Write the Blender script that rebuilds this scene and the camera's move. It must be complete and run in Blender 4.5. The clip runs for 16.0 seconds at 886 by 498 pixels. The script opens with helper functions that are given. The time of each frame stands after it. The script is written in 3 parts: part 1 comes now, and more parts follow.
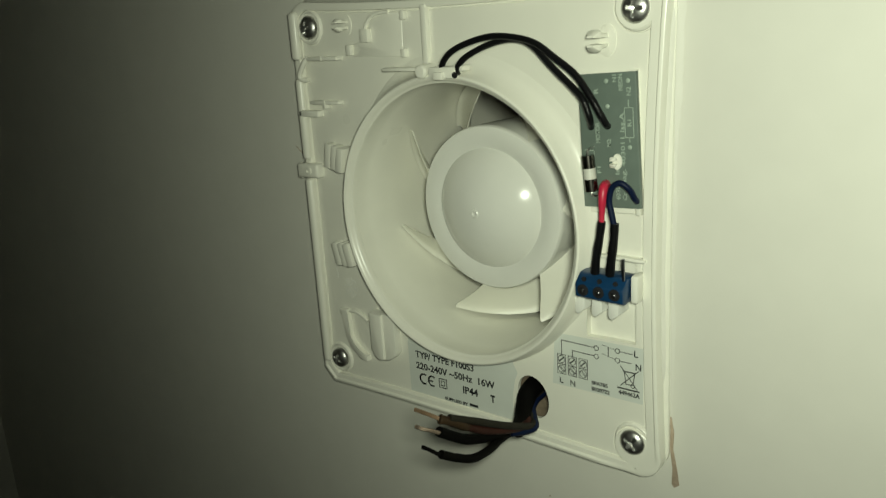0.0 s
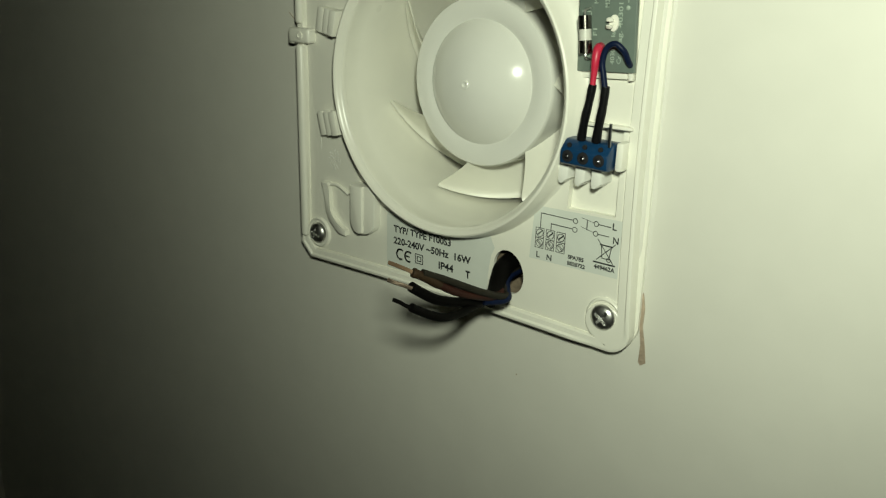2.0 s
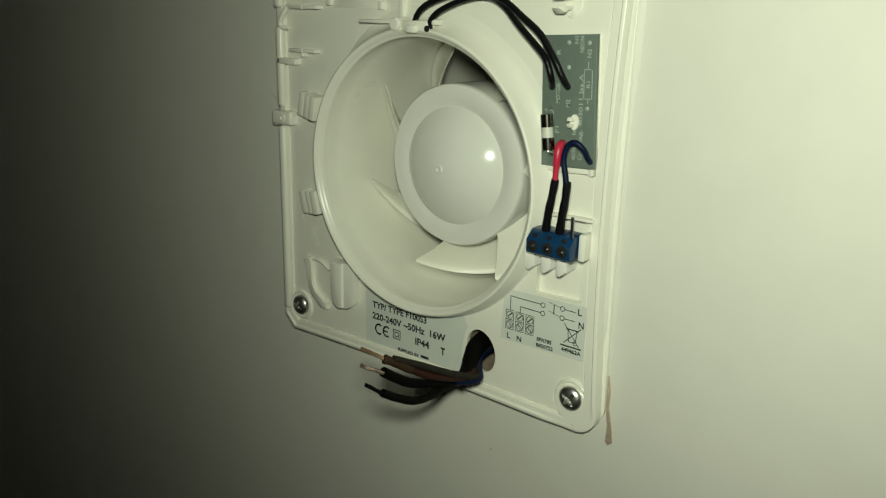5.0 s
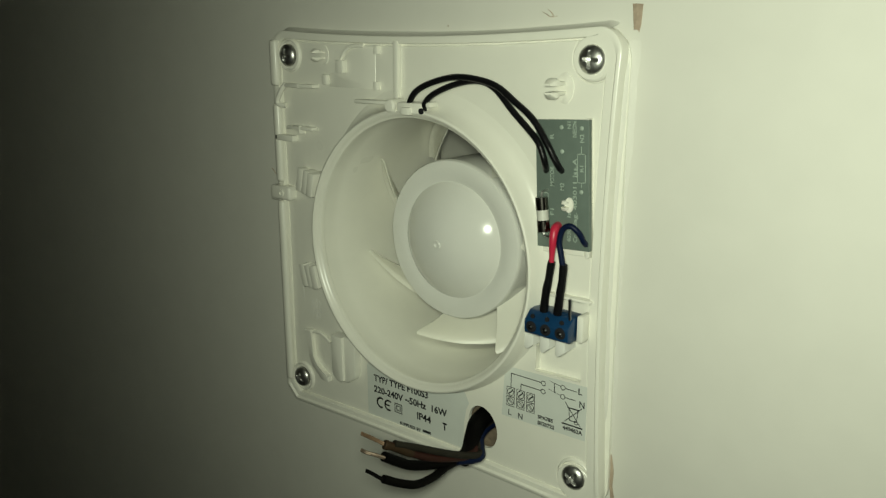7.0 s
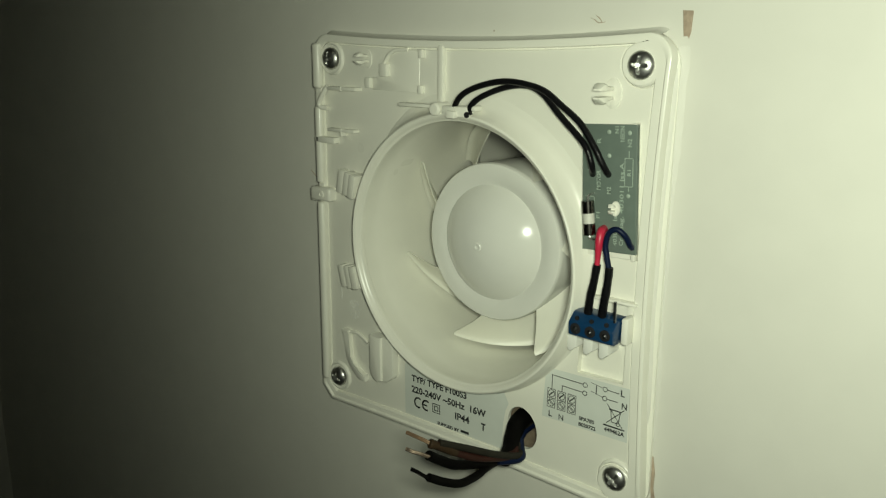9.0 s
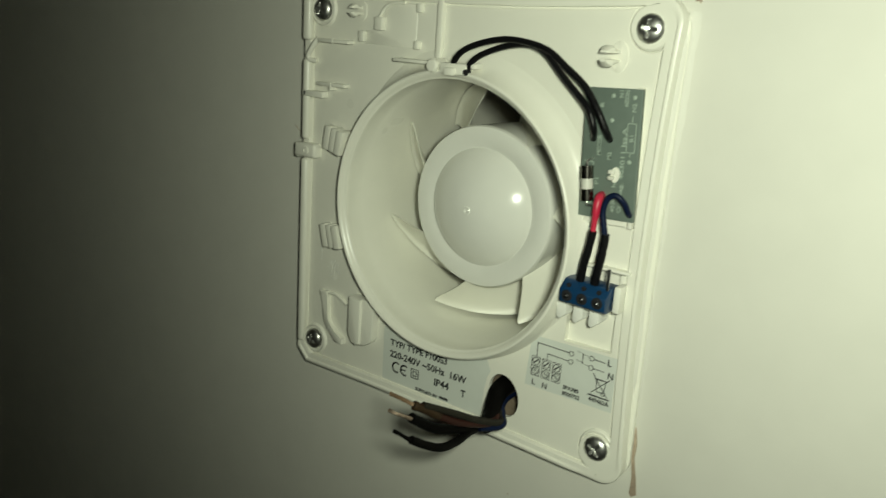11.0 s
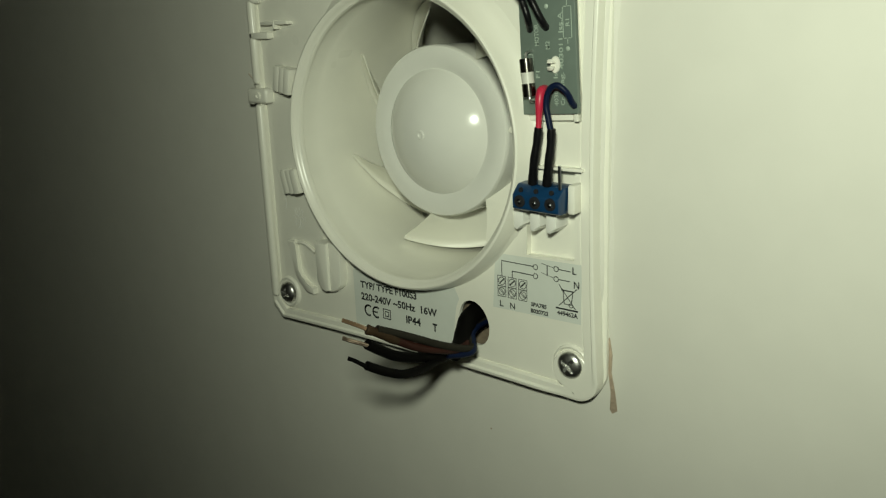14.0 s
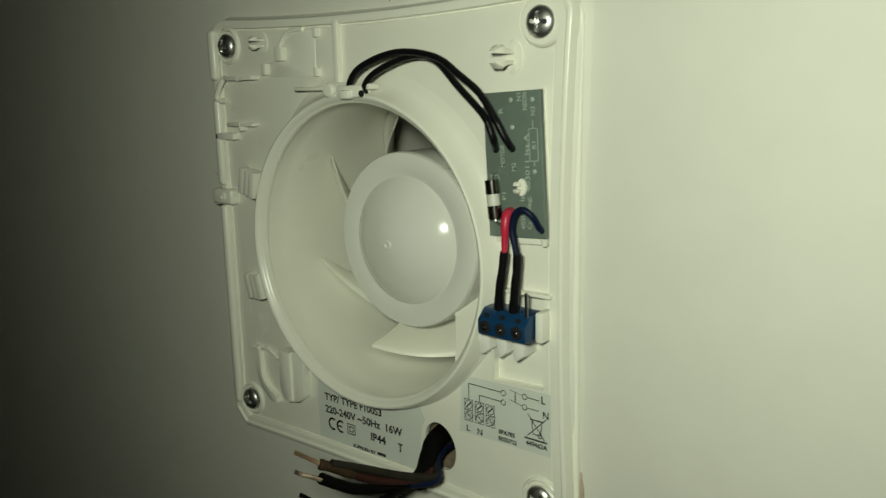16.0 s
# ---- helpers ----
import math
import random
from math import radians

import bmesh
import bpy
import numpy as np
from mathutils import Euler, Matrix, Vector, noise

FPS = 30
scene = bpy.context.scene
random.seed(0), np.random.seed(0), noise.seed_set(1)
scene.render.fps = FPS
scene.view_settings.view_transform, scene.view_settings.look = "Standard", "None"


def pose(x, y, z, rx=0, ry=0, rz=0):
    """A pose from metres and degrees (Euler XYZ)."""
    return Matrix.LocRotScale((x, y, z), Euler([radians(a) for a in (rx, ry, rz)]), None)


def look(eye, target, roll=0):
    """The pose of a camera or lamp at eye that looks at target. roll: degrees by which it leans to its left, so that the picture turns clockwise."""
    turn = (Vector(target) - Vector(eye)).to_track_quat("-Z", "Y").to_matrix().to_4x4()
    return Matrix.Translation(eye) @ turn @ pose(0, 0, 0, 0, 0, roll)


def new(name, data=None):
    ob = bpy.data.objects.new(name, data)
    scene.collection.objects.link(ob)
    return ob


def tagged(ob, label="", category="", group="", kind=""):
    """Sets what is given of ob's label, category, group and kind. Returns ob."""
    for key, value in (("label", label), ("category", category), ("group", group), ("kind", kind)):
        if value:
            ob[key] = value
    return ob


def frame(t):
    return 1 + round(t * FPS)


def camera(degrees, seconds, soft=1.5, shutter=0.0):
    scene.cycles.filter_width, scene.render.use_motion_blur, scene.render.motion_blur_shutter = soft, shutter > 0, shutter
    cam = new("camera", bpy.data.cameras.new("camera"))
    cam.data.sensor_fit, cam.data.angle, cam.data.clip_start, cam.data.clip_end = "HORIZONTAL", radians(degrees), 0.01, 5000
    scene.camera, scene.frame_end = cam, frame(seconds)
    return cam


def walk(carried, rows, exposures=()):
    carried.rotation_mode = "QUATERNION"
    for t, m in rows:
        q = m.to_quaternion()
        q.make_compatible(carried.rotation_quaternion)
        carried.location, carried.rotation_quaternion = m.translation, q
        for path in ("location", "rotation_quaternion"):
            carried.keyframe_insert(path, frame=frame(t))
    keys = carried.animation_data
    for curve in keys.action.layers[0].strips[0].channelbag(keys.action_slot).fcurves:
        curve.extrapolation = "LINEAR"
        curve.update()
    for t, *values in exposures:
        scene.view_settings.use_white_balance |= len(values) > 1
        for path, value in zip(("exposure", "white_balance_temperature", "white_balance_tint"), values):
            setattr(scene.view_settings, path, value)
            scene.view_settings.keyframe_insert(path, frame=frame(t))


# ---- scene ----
# All fan measures below are millimetres: x to the right, z up from the fan's middle, d out of the wall.
ZC = 1.75            # height of the fan's middle over the floor

# camera: seconds, eye (m, from the fan's middle on the wall), yaw, pitch, roll
cam = camera(57.3, 16.0, soft=1.25, shutter=0.25)
PATH = [
    (0.0, 0.1798, -0.2342, 0.0695, 39.35, -15.64, -3.42),
    (0.5, 0.1752, -0.2409, 0.0587, 39.31, -16.81, -1.62),
    (1.0, 0.1710, -0.2402, 0.0490, 39.03, -18.01, -0.68),
    (1.2, 0.1735, -0.2330, 0.0467, 39.25, -19.11, -0.90),
    (1.5, 0.1882, -0.2332, 0.0420, 38.56, -18.48, 0.66),
    (2.0, 0.1846, -0.2393, 0.0369, 38.27, -18.56, 1.56),
    (2.5, 0.1870, -0.2392, 0.0369, 38.63, -18.96, 0.57),
    (3.0, 0.1915, -0.2333, 0.0455, 38.41, -18.46, 0.86),
    (3.5, 0.1929, -0.2337, 0.0552, 37.66, -17.72, 1.43),
    (5.8, 0.1980, -0.2364, 0.0610, 39.55, -16.02, 0.60),
    (6.0, 0.1991, -0.2330, 0.0633, 39.53, -15.90, 0.28),
    (6.3, 0.2014, -0.2298, 0.0662, 38.85, -15.49, 0.20),
    (6.5, 0.2004, -0.2307, 0.0653, 38.91, -15.20, 0.17),
    (7.0, 0.1951, -0.2309, 0.0755, 39.12, -14.34, -0.05),
    (7.5, 0.1910, -0.2340, 0.0783, 39.71, -13.91, 0.08),
    (8.0, 0.1917, -0.2403, 0.0784, 40.12, -14.08, 0.40),
    (8.5, 0.1913, -0.2413, 0.0741, 39.99, -14.40, 0.10),
    (8.7, 0.1896, -0.2417, 0.0760, 40.04, -14.21, 0.10),
    (10.8, 0.1835, -0.2388, 0.0695, 36.03, -15.10, 3.70),
    (11.0, 0.1758, -0.2451, 0.0666, 36.58, -15.30, 3.96),
    (11.2, 0.1705, -0.2493, 0.0578, 36.46, -15.87, 3.90),
    (11.5, 0.1862, -0.2389, 0.0512, 36.59, -16.35, 3.94),
    (11.7, 0.1923, -0.2397, 0.0448, 35.60, -16.49, 4.10),
    (12.0, 0.1978, -0.2272, 0.0366, 35.51, -17.17, 3.38),
    (12.5, 0.1960, -0.2252, 0.0366, 35.68, -17.11, 1.65),
    (13.0, 0.2005, -0.2292, 0.0294, 37.15, -16.82, -0.52),
    (13.5, 0.1875, -0.2185, 0.0151, 38.39, -16.38, -1.82),
    (14.0, 0.1965, -0.2211, 0.0355, 39.66, -15.00, -1.95),
    (14.5, 0.1907, -0.2196, 0.0290, 40.12, -15.04, -1.93),
    (15.0, 0.1832, -0.2007, 0.0335, 40.31, -13.66, -1.80),
    (15.2, 0.1912, -0.2024, 0.0335, 39.85, -12.10, -1.60),
    (15.5, 0.1948, -0.2001, 0.0403, 39.79, -12.07, -1.28),
    (15.8, 0.1878, -0.2032, 0.0492, 39.18, -11.54, -1.40),
    (16.0, 0.1939, -0.1998, 0.0536, 39.43, -11.36, -1.30),
]


def aim(x, y, z, yaw, pitch, roll):
    a, b = radians(yaw), radians(pitch)
    eye = Vector((x, y, z + ZC))
    return look(eye, eye + Vector((-math.sin(a) * math.cos(b), math.cos(a) * math.cos(b), math.sin(b))), roll)


walk(cam, [(t, aim(*row)) for t, *row in PATH], exposures=[(0.0, -0.03), (1.0, 0.2), (2.0, 0.26), (2.5, 0.27), (3.0, 0.18), (3.5, 0.08), (6.0, -0.05), (7.0, -0.13), (8.5, -0.01), (11.0, 0.08), (11.5, 0.2), (12.0, 0.08), (12.5, 0.03), (13.5, 0.22), (14.0, -0.03), (14.5, 0.06), (15.0, -0.08), (16.0, -0.26)])

# ---- light: a phone torch held beside the lens, in a dark room ----
world = bpy.data.worlds.new("night")
scene.world = world
world.use_nodes = True
world.node_tree.nodes["Background"].inputs[0].default_value = (0.6, 0.7, 1.0, 1)
world.node_tree.nodes["Background"].inputs[1].default_value = 0.002
torch = new("torch", bpy.data.lights.new("torch", "SPOT"))
torch.data.energy = 2.6
torch.data.color = (0.92, 1.0, 0.77)
torch.data.spot_size, torch.data.spot_blend = radians(110), 1.0
torch.data.shadow_soft_size = 0.012
torch.matrix_world = look((0.190, -0.229, ZC + 0.079), (0.090, 0.0, ZC + 0.030))


# ---- materials ----
def shader(name, color, rough=0.5, metal=0.0, vary=0.0, scale=200.0, bump=0.0, bump_scale=900.0, coat=0.0, rough_vary=0.0, shine=0.5):
    """A Principled material with colour variation at two scales and fine relief, in object space."""
    m = bpy.data.materials.new(name)
    m.use_nodes = True
    nodes, links = m.node_tree.nodes, m.node_tree.links
    bsdf = nodes["Principled BSDF"]
    bsdf.inputs["Base Color"].default_value = (*color, 1)
    bsdf.inputs["Roughness"].default_value = rough
    bsdf.inputs["Metallic"].default_value = metal
    bsdf.inputs["Coat Weight"].default_value = coat
    bsdf.inputs["Specular IOR Level"].default_value = shine
    place = nodes.new("ShaderNodeTexCoord")
    if vary:
        fine, broad = nodes.new("ShaderNodeTexNoise"), nodes.new("ShaderNodeTexNoise")
        for node, s in ((fine, scale), (broad, scale / 9)):
            node.inputs["Scale"].default_value, node.inputs["Detail"].default_value = s, 4
            links.new(place.outputs["Object"], node.inputs["Vector"])
        both = nodes.new("ShaderNodeMath")
        both.operation = "ADD"
        links.new(fine.outputs["Fac"], both.inputs[0])
        links.new(broad.outputs["Fac"], both.inputs[1])
        level = nodes.new("ShaderNodeMapRange")
        level.inputs["From Min"].default_value, level.inputs["From Max"].default_value = 0.6, 1.4
        links.new(both.outputs[0], level.inputs["Value"])
        mix = nodes.new("ShaderNodeMix")
        mix.data_type = "RGBA"
        mix.inputs[6].default_value = (*[c * (1 - vary) for c in color], 1)
        mix.inputs[7].default_value = (*[min(1, c * (1 + vary)) for c in color], 1)
        links.new(level.outputs[0], mix.inputs[0])
        links.new(mix.outputs[2], bsdf.inputs["Base Color"])
        if rough_vary:
            gloss = nodes.new("ShaderNodeMapRange")
            gloss.inputs["To Min"].default_value, gloss.inputs["To Max"].default_value = rough - rough_vary, rough + rough_vary
            links.new(broad.outputs["Fac"], gloss.inputs["Value"])
            links.new(gloss.outputs[0], bsdf.inputs["Roughness"])
    if bump:
        grain, relief = nodes.new("ShaderNodeTexNoise"), nodes.new("ShaderNodeBump")
        grain.inputs["Scale"].default_value, grain.inputs["Detail"].default_value = bump_scale, 5
        links.new(place.outputs["Object"], grain.inputs["Vector"])
        relief.inputs["Strength"].default_value, relief.inputs["Distance"].default_value = bump, 0.001
        links.new(grain.outputs["Fac"], relief.inputs["Height"])
        links.new(relief.outputs[0], bsdf.inputs["Normal"])
    return m


PAINT = shader("wall_paint", (0.70, 0.69, 0.63), 0.62, vary=0.035, scale=60, bump=0.05, bump_scale=260, rough_vary=0.08)
# darker brown than raw_plaster, for the cable hole lining
HOLLOW = shader("dark_hole_plaster", (0.22, 0.17, 0.12), 0.95, vary=0.4, scale=300, bump=0.6)
PLASTER = shader("raw_plaster", (0.40, 0.315, 0.24), 0.9, vary=0.3, scale=400, bump=0.5)
PLASTIC = shader("white_plastic", (0.82, 0.81, 0.73), 0.29, vary=0.03, scale=90, bump=0.02, bump_scale=2500, rough_vary=0.06)
SATIN = shader("satin_white_plastic", (0.82, 0.81, 0.73), 0.40, vary=0.02, scale=120, bump=0.02, bump_scale=2500)
GLOSSY = shader("gloss_white_plastic", (0.80, 0.80, 0.755), 0.17, vary=0.02, scale=120)
FLECK = shader("old_glue", (0.80, 0.80, 0.76), 0.6, vary=0.2, scale=900)
CHROME = shader("zinc_plated_steel", (0.60, 0.60, 0.58), 0.35, 1.0, vary=0.25, scale=700, bump=0.06, bump_scale=1500, rough_vary=0.08)
# near-black for solid discs painted as the shade inside holes
HOLE_SHADE = shader("painted_hole_shade", (0.006, 0.006, 0.008), 0.7, vary=0.3)
SLEEVE = shader("black_sleeving", (0.005, 0.005, 0.006), 0.36, vary=0.3, scale=500, bump=0.25, bump_scale=700, shine=0.25)
RED = shader("red_insulation", (0.50, 0.02, 0.055), 0.4, vary=0.15, scale=400)
BLUE_WIRE = shader("dark_blue_insulation", (0.005, 0.010, 0.033), 0.38, vary=0.2, scale=400, shine=0.12)
BROWN_WIRE = shader("red_brown_insulation", (0.032, 0.011, 0.008), 0.5, vary=0.3, scale=300, bump=0.1, shine=0.12)
GREY_WIRE = shader("dirty_green_grey_insulation", (0.019, 0.017, 0.013), 0.5, vary=0.3, scale=300, bump=0.1, shine=0.08)
OCHRE = shader("faded_ochre_insulation", (0.036, 0.022, 0.012), 0.55, vary=0.35, scale=350, bump=0.15, shine=0.1)
BLACK_WIRE = shader("black_insulation", (0.003, 0.0028, 0.0026), 0.6, vary=0.3, scale=300, bump=0.1, shine=0.05)
COPPER = shader("dull_copper", (0.22, 0.14, 0.085), 0.6, 0.35, vary=0.35, scale=900, bump=0.15)
TINNED = shader("dull_bared_copper", (0.16, 0.12, 0.09), 0.45, 0.8, vary=0.35, scale=900, bump=0.15)
BOARD = shader("green_grey_board", (0.135, 0.172, 0.15), 0.40, vary=0.10, scale=250)
SILK = shader("pale_board_print", (0.34, 0.41, 0.35), 0.6, vary=0.15, scale=900)
BLUE = shader("blue_terminal_plastic", (0.005, 0.038, 0.105), 0.33, vary=0.12, scale=300, bump=0.05)
LABEL = shader("pale_grey_label", (0.68, 0.71, 0.665), 0.40, vary=0.03, scale=200)
INK = shader("black_label_ink", (0.02, 0.022, 0.024), 0.5, vary=0.2)
CERAMIC = shader("pale_fuse_body", (0.62, 0.62, 0.56), 0.4, vary=0.1, scale=500)
FUSECAP = shader("dark_fuse_cap", (0.22, 0.21, 0.19), 0.2, 1.0, vary=0.3, scale=500)
STEEL = shader("dark_steel", (0.30, 0.31, 0.33), 0.28, 1.0, vary=0.15, scale=600)
DUCT_END = shader("grey_duct_end", (0.16, 0.165, 0.14), 0.5, vary=0.2, scale=150)
FLOOR = shader("grey_floor", (0.25, 0.24, 0.22), 0.6, vary=0.2, scale=30, bump=0.1)


# ---- mesh helpers ----
def P(x, z, d):
    return Vector((x, -d, z)) / 1000


def link(name, bm, mat, parent=None, label="", smooth=True, sharp=35):
    bmesh.ops.recalc_face_normals(bm, faces=bm.faces)
    me = bpy.data.meshes.new(name)
    bm.to_mesh(me)
    bm.free()
    for p in me.polygons:
        p.use_smooth = smooth
    if smooth:
        me.set_sharp_from_angle(angle=radians(sharp))
    me.materials.append(mat)
    ob = new(name, me)
    if parent:
        ob.parent = parent
    if label:
        tagged(ob, label)
    return ob


def part(name, bm, mat, parent, label=""):
    return link(name, bm, mat, parent, label)


def block(bm, x0, x1, z0, z1, d0, d1, bevel=0.4, turn=0.0, taper=0.0, segments=2):
    """A bevelled box; turn: degrees about its middle in the wall's plane; taper: how much its front is drawn in."""
    c = Vector(((x0 + x1) / 2, (z0 + z1) / 2))
    a = radians(turn)
    vs = []
    for d, t in ((d0, 0.0), (d1, taper)):
        for x, z in ((x0 + t, z0 + t), (x1 - t, z0 + t), (x1 - t, z1 - t), (x0 + t, z1 - t)):
            u, v = x - c.x, z - c.y
            vs.append(bm.verts.new(P(c.x + u * math.cos(a) - v * math.sin(a), c.y + u * math.sin(a) + v * math.cos(a), d)))
    fs = [bm.faces.new([vs[i] for i in f]) for f in ((3, 2, 1, 0), (4, 5, 6, 7), (0, 1, 5, 4), (1, 2, 6, 5), (2, 3, 7, 6), (3, 0, 4, 7))]
    if bevel:
        edges = {e for f in fs for e in f.edges}
        bmesh.ops.bevel(bm, geom=list(edges), offset=bevel / 1000, segments=segments, affect="EDGES", profile=0.5)
    return bm


def prism(bm, outline, d0, d1, bevel=0.3):
    """A plate of any outline, with a rounded front edge."""
    low = [bm.verts.new(P(x, z, d0)) for x, z in outline]
    high = [bm.verts.new(P(x, z, d1)) for x, z in outline]
    n = len(outline)
    bm.faces.new(low[::-1])
    top = bm.faces.new(high)
    for i in range(n):
        bm.faces.new((low[i], low[(i + 1) % n], high[(i + 1) % n], high[i]))
    if bevel:
        bmesh.ops.bevel(bm, geom=list(top.edges), offset=bevel / 1000, segments=2, affect="EDGES", profile=0.5)
    return bm


def lathe(bm, profile, n=128, cx=0.0, cz=0.0, close=False):
    """A turned body round the axis through (cx, cz): rows of radius and d."""
    rings = []
    for r, d in profile:
        if r < 1e-6:
            rings.append([bm.verts.new(P(cx, cz, d))])
        else:
            rings.append([bm.verts.new(P(cx + r * math.cos(2 * math.pi * i / n), cz + r * math.sin(2 * math.pi * i / n), d)) for i in range(n)])
    pairs = list(zip(rings, rings[1:])) + ([(rings[-1], rings[0])] if close else [])
    for a, b in pairs:
        for i in range(n):
            j = (i + 1) % n
            if len(a) == 1:
                bm.faces.new((a[0], b[i], b[j]))
            elif len(b) == 1:
                bm.faces.new((a[i], a[j], b[0]))
            else:
                bm.faces.new((a[i], a[j], b[j], b[i]))
    return bm


def smooth_path(points, steps=8):
    """A Catmull-Rom curve through points."""
    pts = [Vector(p) for p in points]
    pts = [2 * pts[0] - pts[1]] + pts + [2 * pts[-1] - pts[-2]]
    out = []
    for a, b, c, e in zip(pts, pts[1:], pts[2:], pts[3:]):
        for k in range(steps):
            t = k / steps
            out.append(0.5 * (2 * b + (c - a) * t + (2 * a - 5 * b + 4 * c - e) * t * t + (3 * b - a - 3 * c + e) * t ** 3))
    return out + [pts[-2]]


def tube(bm, points, radius, sides=14, steps=8, swell=None):
    """A round wire through (x, z, d) points; swell: a function of 0..1 that scales the radius."""
    path = smooth_path([P(*p) for p in points], steps)
    rings, up = [], Vector((0.31, 0.52, 0.79))
    for i, p in enumerate(path):
        way = (path[min(i + 1, len(path) - 1)] - path[max(i - 1, 0)]).normalized()
        side = way.cross(up).normalized()
        up = side.cross(way).normalized()
        r = radius / 1000 * (swell(i / (len(path) - 1)) if swell else 1)
        rings.append([bm.verts.new(p + r * (math.cos(2 * math.pi * k / sides) * side + math.sin(2 * math.pi * k / sides) * up)) for k in range(sides)])
    for a, b in zip(rings, rings[1:]):
        for k in range(sides):
            bm.faces.new((a[k], a[(k + 1) % sides], b[(k + 1) % sides], b[k]))
    bm.faces.new(rings[0][::-1])
    bm.faces.new(rings[-1])
    return bm


def lettering(name, words, x, z, d, height, mat, parent, turn=0.0, width=0.0, bold=0.0):
    """Flat letters with their lower left corner at (x, z); height: of the capitals; width: of the whole line, if given."""
    cu = bpy.data.curves.new(name, "FONT")
    cu.body, cu.size, cu.offset = words, height / 0.7 / 1000, bold / 1000
    cu.resolution_u = 3
    tmp = bpy.data.objects.new(name, cu)
    scene.collection.objects.link(tmp)
    bpy.context.view_layer.update()
    me = bpy.data.meshes.new_from_object(tmp.evaluated_get(bpy.context.evaluated_depsgraph_get()))
    bpy.data.objects.remove(tmp)
    xs = [v.co.x for v in me.vertices]
    wide = width / 1000 / (max(xs) - min(xs)) if width else 1.0
    low = min(xs)
    a = radians(turn)
    for v in me.vertices:
        u, w = (v.co.x - low) * wide * 1000, v.co.y * 1000
        v.co = P(x + u * math.cos(a) - w * math.sin(a), z + u * math.sin(a) + w * math.cos(a), d)
    me.materials.clear()
    me.materials.append(mat)
    ob = new(name, me)
    ob.parent = parent
    return ob


def stroke(bm, points, d, wide=0.35, closed=False):
    """A thin printed line through (x, z) points."""
    pts = [Vector(p) for p in points]
    pairs = list(zip(pts, pts[1:])) + ([(pts[-1], pts[0])] if closed else [])
    for a, b in pairs:
        way = (b - a).normalized() * wide / 2
        side = Vector((-way.y, way.x))
        quad = [a - way - side, b + way - side, b + way + side, a - way + side]
        bm.faces.new([bm.verts.new(P(q.x, q.y, d)) for q in quad])
    return bm


def round_line(cx, cz, r, n=20):
    return [(cx + r * math.cos(2 * math.pi * i / n), cz + r * math.sin(2 * math.pi * i / n)) for i in range(n)]


# ---- the room ----
DUCT_R, HOLE = 53.0, (30.0, -65.5, 6.6, 8.2)
ROOM = dict(x0=-487.0, x1=1300.0, z0=-1750.0, z1=650.0, back=-1900.0)


def hole_outline(grow=0.0, n=48):
    cx, cz, rx, rz = HOLE
    return [(cx + (rx + grow) * math.cos(2 * math.pi * i / n) - 0.12 * (rz + grow) * math.sin(2 * math.pi * i / n),
             cz + (rz + grow) * math.sin(2 * math.pi * i / n)) for i in range(n)]


def sheet(bm, loops, d):
    """A flat sheet at d bounded by the first loop, with the others as holes."""
    edges = []
    rings = []
    for loop in loops:
        vs = [bm.verts.new(P(x, z, d)) for x, z in loop]
        rings.append(vs)
        edges += [bm.edges.new((vs[i], vs[(i + 1) % len(vs)])) for i in range(len(vs))]
    bmesh.ops.triangle_fill(bm, use_beauty=True, use_dissolve=False, edges=edges)
    return rings


def wall_with_holes():
    bm = bmesh.new()
    outer = [(ROOM["x0"] - 120, ROOM["z0"] - 60), (ROOM["x1"] + 120, ROOM["z0"] - 60), (ROOM["x1"] + 120, ROOM["z1"] + 60), (ROOM["x0"] - 120, ROOM["z1"] + 60)]
    loops = [outer, round_line(0, 0, DUCT_R, 96), hole_outline(1.2)]
    front = sheet(bm, loops, 0.0)
    back = sheet(bm, loops, -150.0)
    for a, b in zip(front, back):
        for i in range(len(a)):
            bm.faces.new((a[i], a[(i + 1) % len(a)], b[(i + 1) % len(a)], b[i]))
    return link("wall_north", bm, PAINT, smooth=False)


def slab(name, lo, hi, mat, label):
    bm = bmesh.new()
    bmesh.ops.create_cube(bm, size=1.0)
    for v in bm.verts:
        v.co = Vector([lo[k] + (v.co[k] + 0.5) * (hi[k] - lo[k]) for k in range(3)]) / 1000
    ob = link(name, bm, mat, smooth=False)
    ob.location.z = ZC
    return tagged(ob, label, name.split("_")[0], kind="structure")


wall_north = tagged(wall_with_holes(), "painted off-white wall with a round duct hole", "wall", kind="structure")
wall_north.location.z = ZC
x0, x1, z0, z1, back = (ROOM[k] for k in ("x0", "x1", "z0", "z1", "back"))
slab("wall_west", (x0 - 120, back, z0 - 60), (x0, 0, z1 + 60), PAINT, "plain off-white painted return wall")
slab("wall_east", (x1, back, z0 - 60), (x1 + 120, 0, z1 + 60), PAINT, "plain off-white painted wall")
slab("wall_south", (x0 - 120, back - 120, z0 - 60), (x1 + 120, back, z1 + 60), PAINT, "plain off-white painted wall")
slab("floor", (x0, back, z0 - 60), (x1, 0, z0), FLOOR, "plain dark grey floor")
slab("ceiling", (x0, back, z1), (x1, 0, z1 + 60), PAINT, "plain off-white painted ceiling")

